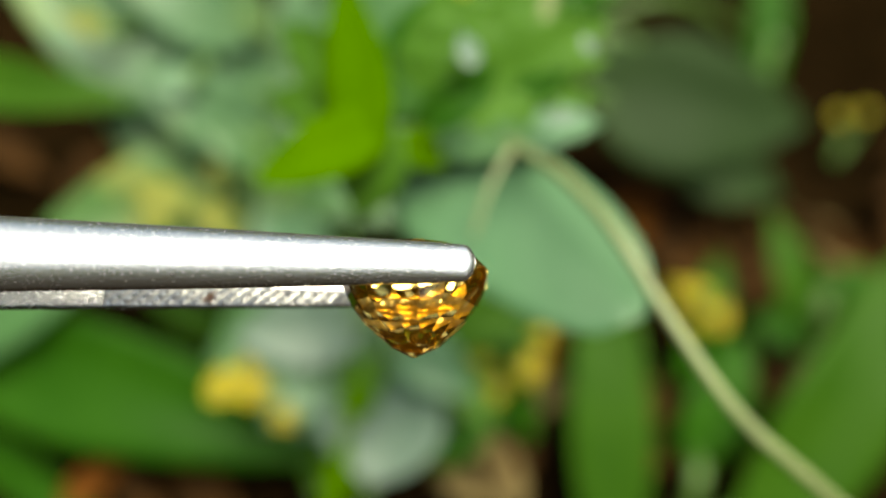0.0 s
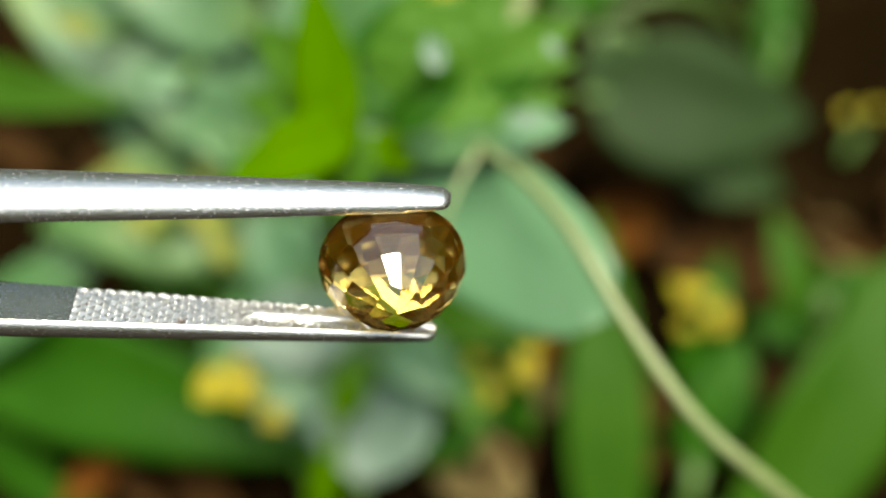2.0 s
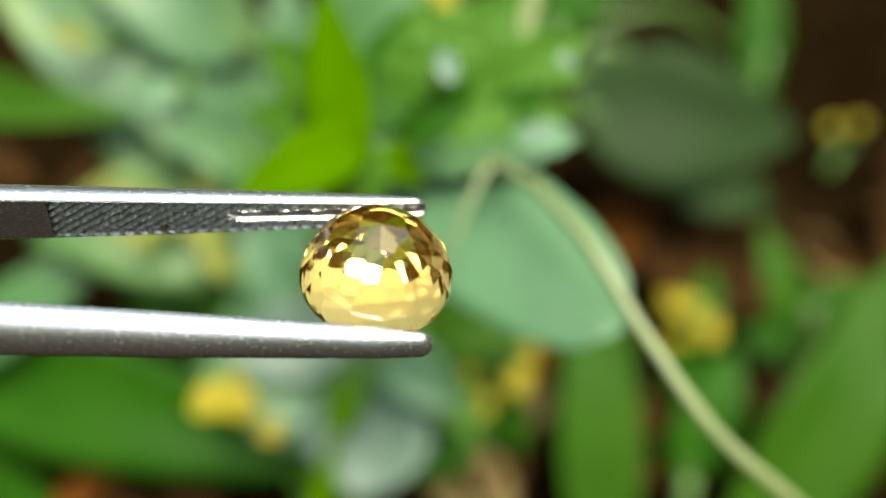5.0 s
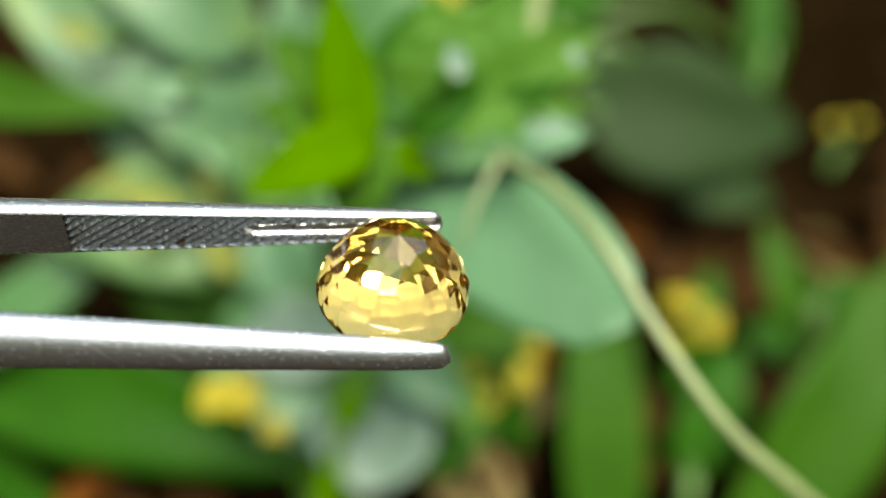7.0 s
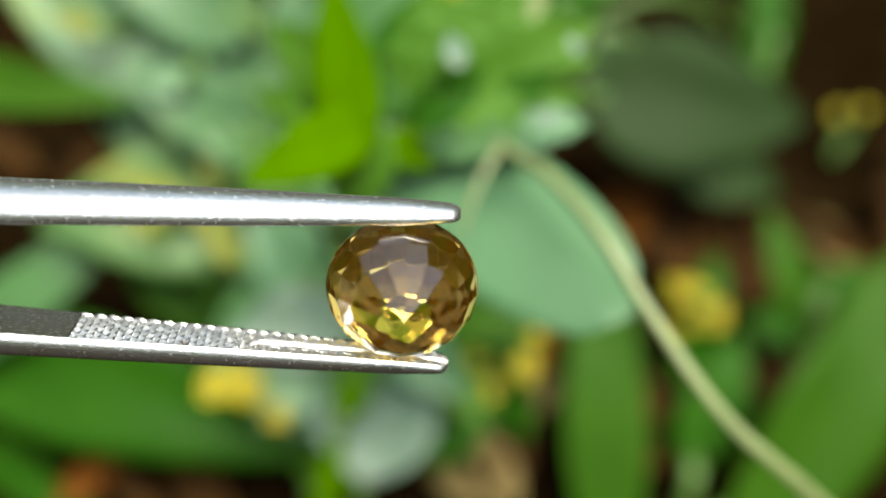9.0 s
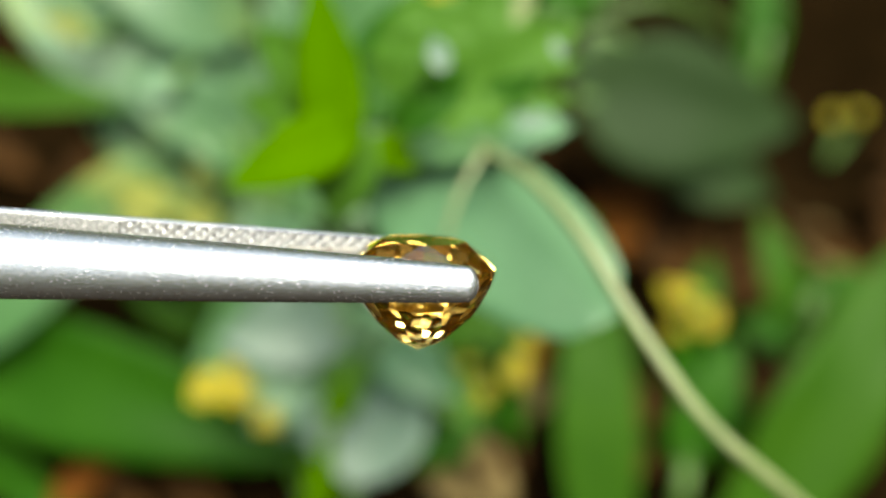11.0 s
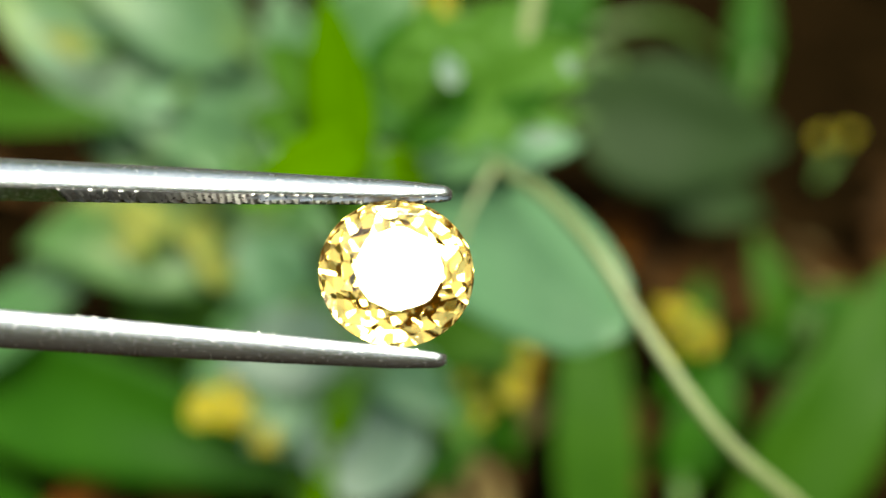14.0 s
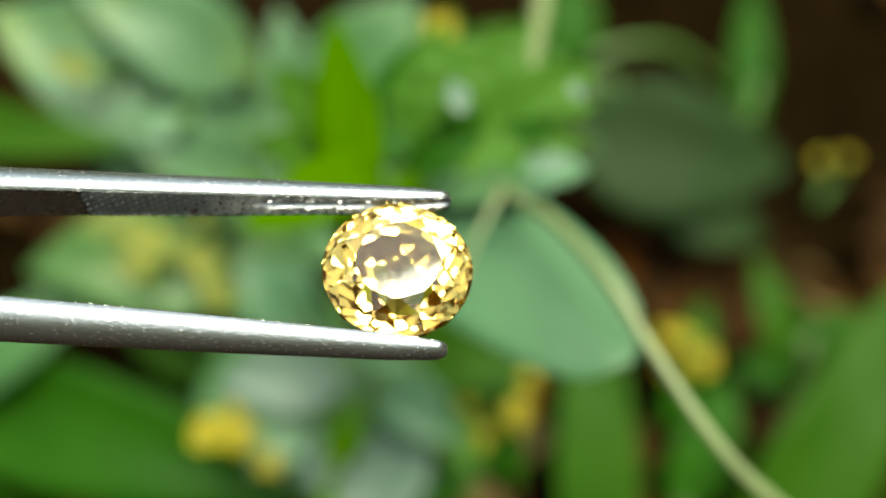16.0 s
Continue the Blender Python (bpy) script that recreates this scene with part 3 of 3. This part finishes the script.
def tooth(x, z):
    """Crossed V grooves leave rows of small pyramids; a plain channel runs down the middle towards the tip."""
    p = 0.60
    u, v = (x * 0.80 + z) / p, (x * 0.80 - z) / p
    h = min(abs(v % 1 - 0.5) * 2, 0.42 + abs(u % 1 - 0.5) * 1.2)
    h = 0.28 * min(1.0, h * 1.12) * (0.9 + 0.15 * noise.noise(Vector((x * 2.1, z * 2.1, 0))))
    if x > -8.2:
        wide = 0.44 * min(1.0, (x + 8.2) / 0.8)
        if abs(z) < wide:
            return -0.40 * math.cos(math.pi / 2 * (z / max(wide, 1e-3)) ** 2) ** 0.5
    return h - 0.28


def arm_shell():
    """The outer, domed side of an arm and the plain back of its inner face."""
    bm = bmesh.new()
    xs = [-152 + 4.5 * i for i in range(30)] + [-17 + 0.5 * i for i in range(37)] + [1.5 + 1.25 * math.sin(math.pi / 2 * i / 12) for i in range(1, 13)]
    rings = []
    for x in xs:
        w, t, q = along_arm(x, HALF_WIDTH), along_arm(x, THICK), tip_round(x)
        y0 = inner_line(x)
        ring = []
        nd = 22
        for k in range(nd + 1):
            a = math.pi * k / nd
            c, s = math.cos(a), math.sin(a)
            z = w * q * math.copysign(abs(c) ** 0.92, c)
            y = y0 + 0.13 + (t - 0.13) * (0.35 + 0.65 * q) * abs(s) ** 0.88
            if k in (0, nd):
                y, z = y0 + 0.03, z * 0.88
            elif k in (1, nd - 1):
                y, z = y0 + 0.03 + 0.13 * q, math.copysign(w * q, c)
            ring.append(bm.verts.new((x / 1000, y / 1000, z / 1000)))
        rings.append(ring)
    for i, (a, b) in enumerate(zip(rings, rings[1:])):
        for k in range(len(a) - 1):
            bm.faces.new((a[k], a[k + 1], b[k + 1], b[k]))
        if xs[i + 1] <= KNURL_FROM + 1e-6:
            bm.faces.new([bm.verts.new(v.co) for v in (a[-1], a[0], b[0], b[-1])]).material_index = 1
    bm.faces.new(rings[0])
    bm.faces.new(rings[-1][::-1])
    bmesh.ops.recalc_face_normals(bm, faces=bm.faces)
    return bm


def arm_grip():
    """The knurled inner face near the tip."""
    bm = bmesh.new()
    nx, nz = 800, 90
    rows = []
    for i in range(nx + 1):
        x = KNURL_FROM + (TIP - KNURL_FROM) * i / nx
        w = along_arm(x, HALF_WIDTH) * tip_round(x)
        row = []
        for j in range(nz + 1):
            z = (j / nz * 2 - 1) * w * 0.885
            edge = min(1.0, (1 - abs(j / nz * 2 - 1)) * 12)
            y = inner_line(x) - tooth(x, z) * (0.55 + 0.45 * edge)
            row.append(bm.verts.new((x / 1000, y / 1000, z / 1000)))
        rows.append(row)
    for a, b in zip(rows, rows[1:]):
        for j in range(nz):
            bm.faces.new((a[j], a[j + 1], b[j + 1], b[j]))
    for j in (0, nz):
        rim = [r[j].co for r in rows]
        far = [bm.verts.new((c.x, c.y + 0.00025, c.z)) for c in rim]
        for i in range(nx):
            q = (rows[i][j], rows[i + 1][j], far[i + 1], far[i])
            bm.faces.new(q if j else q[::-1])
    front = [bm.verts.new((v.co.x, v.co.y + 0.0002, v.co.z)) for v in rows[0]]
    for j in range(nz):
        bm.faces.new((rows[0][j + 1], rows[0][j], front[j], front[j + 1]))
    return bm


def build_tweezers():
    t = new("tweezers")
    t.empty_display_size = 0.01
    tagged(t, "satin stainless steel tweezers with knurled tips gripping the stone", "tweezers")
    a = part("arm", arm_shell(), STEEL, t, "smooth tapered steel arm")
    a.data.materials.append(GROUND_STEEL)
    ga = part("grip_face", arm_grip(), KNURLED, a, "cross-hatched steel face with a groove", smooth=False)
    b = new("arm", a.data)
    b.parent = t
    b.rotation_euler = (math.pi, 0, 0)
    tagged(b, "smooth tapered steel arm")
    gb = new("grip_face", ga.data)
    gb.parent = b
    tagged(gb, "cross-hatched steel face with a groove")
    bm = bmesh.new()
    bmesh.ops.create_cube(bm, size=1)
    for v in bm.verts:
        v.co = Vector((-0.156 + v.co.x * 0.014, v.co.y * 0.0034, v.co.z * 0.0084))
    bmesh.ops.bevel(bm, geom=bm.edges[:], offset=0.0012, segments=3, affect="EDGES")
    part("joint", bm, STEEL, t)
    return t


def build_stone():
    """A round faceted stone: eight-sided table and brilliant crown above, a deep domed base in rows of small facets below."""
    bm = bmesh.new()
    bmesh.ops.create_cube(bm, size=30)

    def cut(normal, point):
        geom = bm.verts[:] + bm.edges[:] + bm.faces[:]
        out = bmesh.ops.bisect_plane(bm, geom=geom, dist=1e-5, plane_co=point, plane_no=normal, clear_outer=True)
        edges = [e for e in out["geom_cut"] if isinstance(e, bmesh.types.BMEdge)]
        if len(edges) > 2:
            bmesh.ops.contextual_create(bm, geom=edges)

    def row(count, shift, slope, r, z, wobble=0.0):
        for k in range(count):
            th = 2 * math.pi * (k + shift) / count
            turn = th + radians(wobble * random.uniform(-1, 1))
            s = radians(slope + wobble * random.uniform(-1, 1))
            up = math.copysign(1, slope)
            n = Vector((math.cos(turn) * math.sin(abs(s)), math.sin(turn) * math.sin(abs(s)), math.cos(s) * up))
            cut(n, Vector((r * math.cos(th), r * math.sin(th), z)))

    girdle = -0.25
    cut(Vector((0, 0, -1)), Vector((0, 0, girdle - 1.37)))
    row(48, 0, 90, 4.0, girdle)
    row(8, 0.0, -37, 3.15, girdle - 0.69, 1.0)
    row(8, 0.5, -27, 2.55, girdle - 1.17, 1.0)
    row(16, 0.5, -45, 3.90, girdle - 0.11, 1.0)
    # steps of the base, their columns in line, then eight wide facets round the point
    row(16, 0.5, 78, 3.93, girdle + 0.45, 1.5)
    row(16, 0.5, 66, 3.58, girdle + 1.40, 3.0)
    row(16, 0.5, 54, 3.00, girdle + 2.40, 3.2)
    row(16, 0.5, 43, 2.18, girdle + 3.30, 3.2)
    row(8, 0.5, 27, 0.55, girdle + 4.46, 3.5)
    for v in bm.verts:
        v.co = Vector((v.co.x, v.co.y * 0.952, v.co.z)) / 1000
    bmesh.ops.recalc_face_normals(bm, faces=bm.faces)
    gem = new("gemstone")
    gem.empty_display_size = 0.004
    tagged(gem, "round faceted golden yellow gemstone held between tweezer tips", "gemstone")
    zones = (("table", lambda n: n.z < -0.995), ("crown", lambda n: -0.995 <= n.z < -0.1), ("girdle", lambda n: abs(n.z) <= 0.1), ("pavilion", lambda n: n.z > 0.1))
    for name, inside in zones:
        piece = bm.copy()
        bmesh.ops.delete(piece, geom=[f for f in piece.faces if not inside(f.normal)], context="FACES")
        part(name, piece, STONE, gem, smooth=False)
    bm.free()
    return gem


tweezers = build_tweezers()
stone = build_stone()


def motions():
    rows = []
    for t, right, up, away, tilt, yaw, roll in HELD:
        rows.append((t, lens_at(t) @ pose(right / 1000, up / 1000, -away / 1000, roll, yaw, tilt)))
    walk(tweezers, rows)
    walk(stone, rows)


motions()
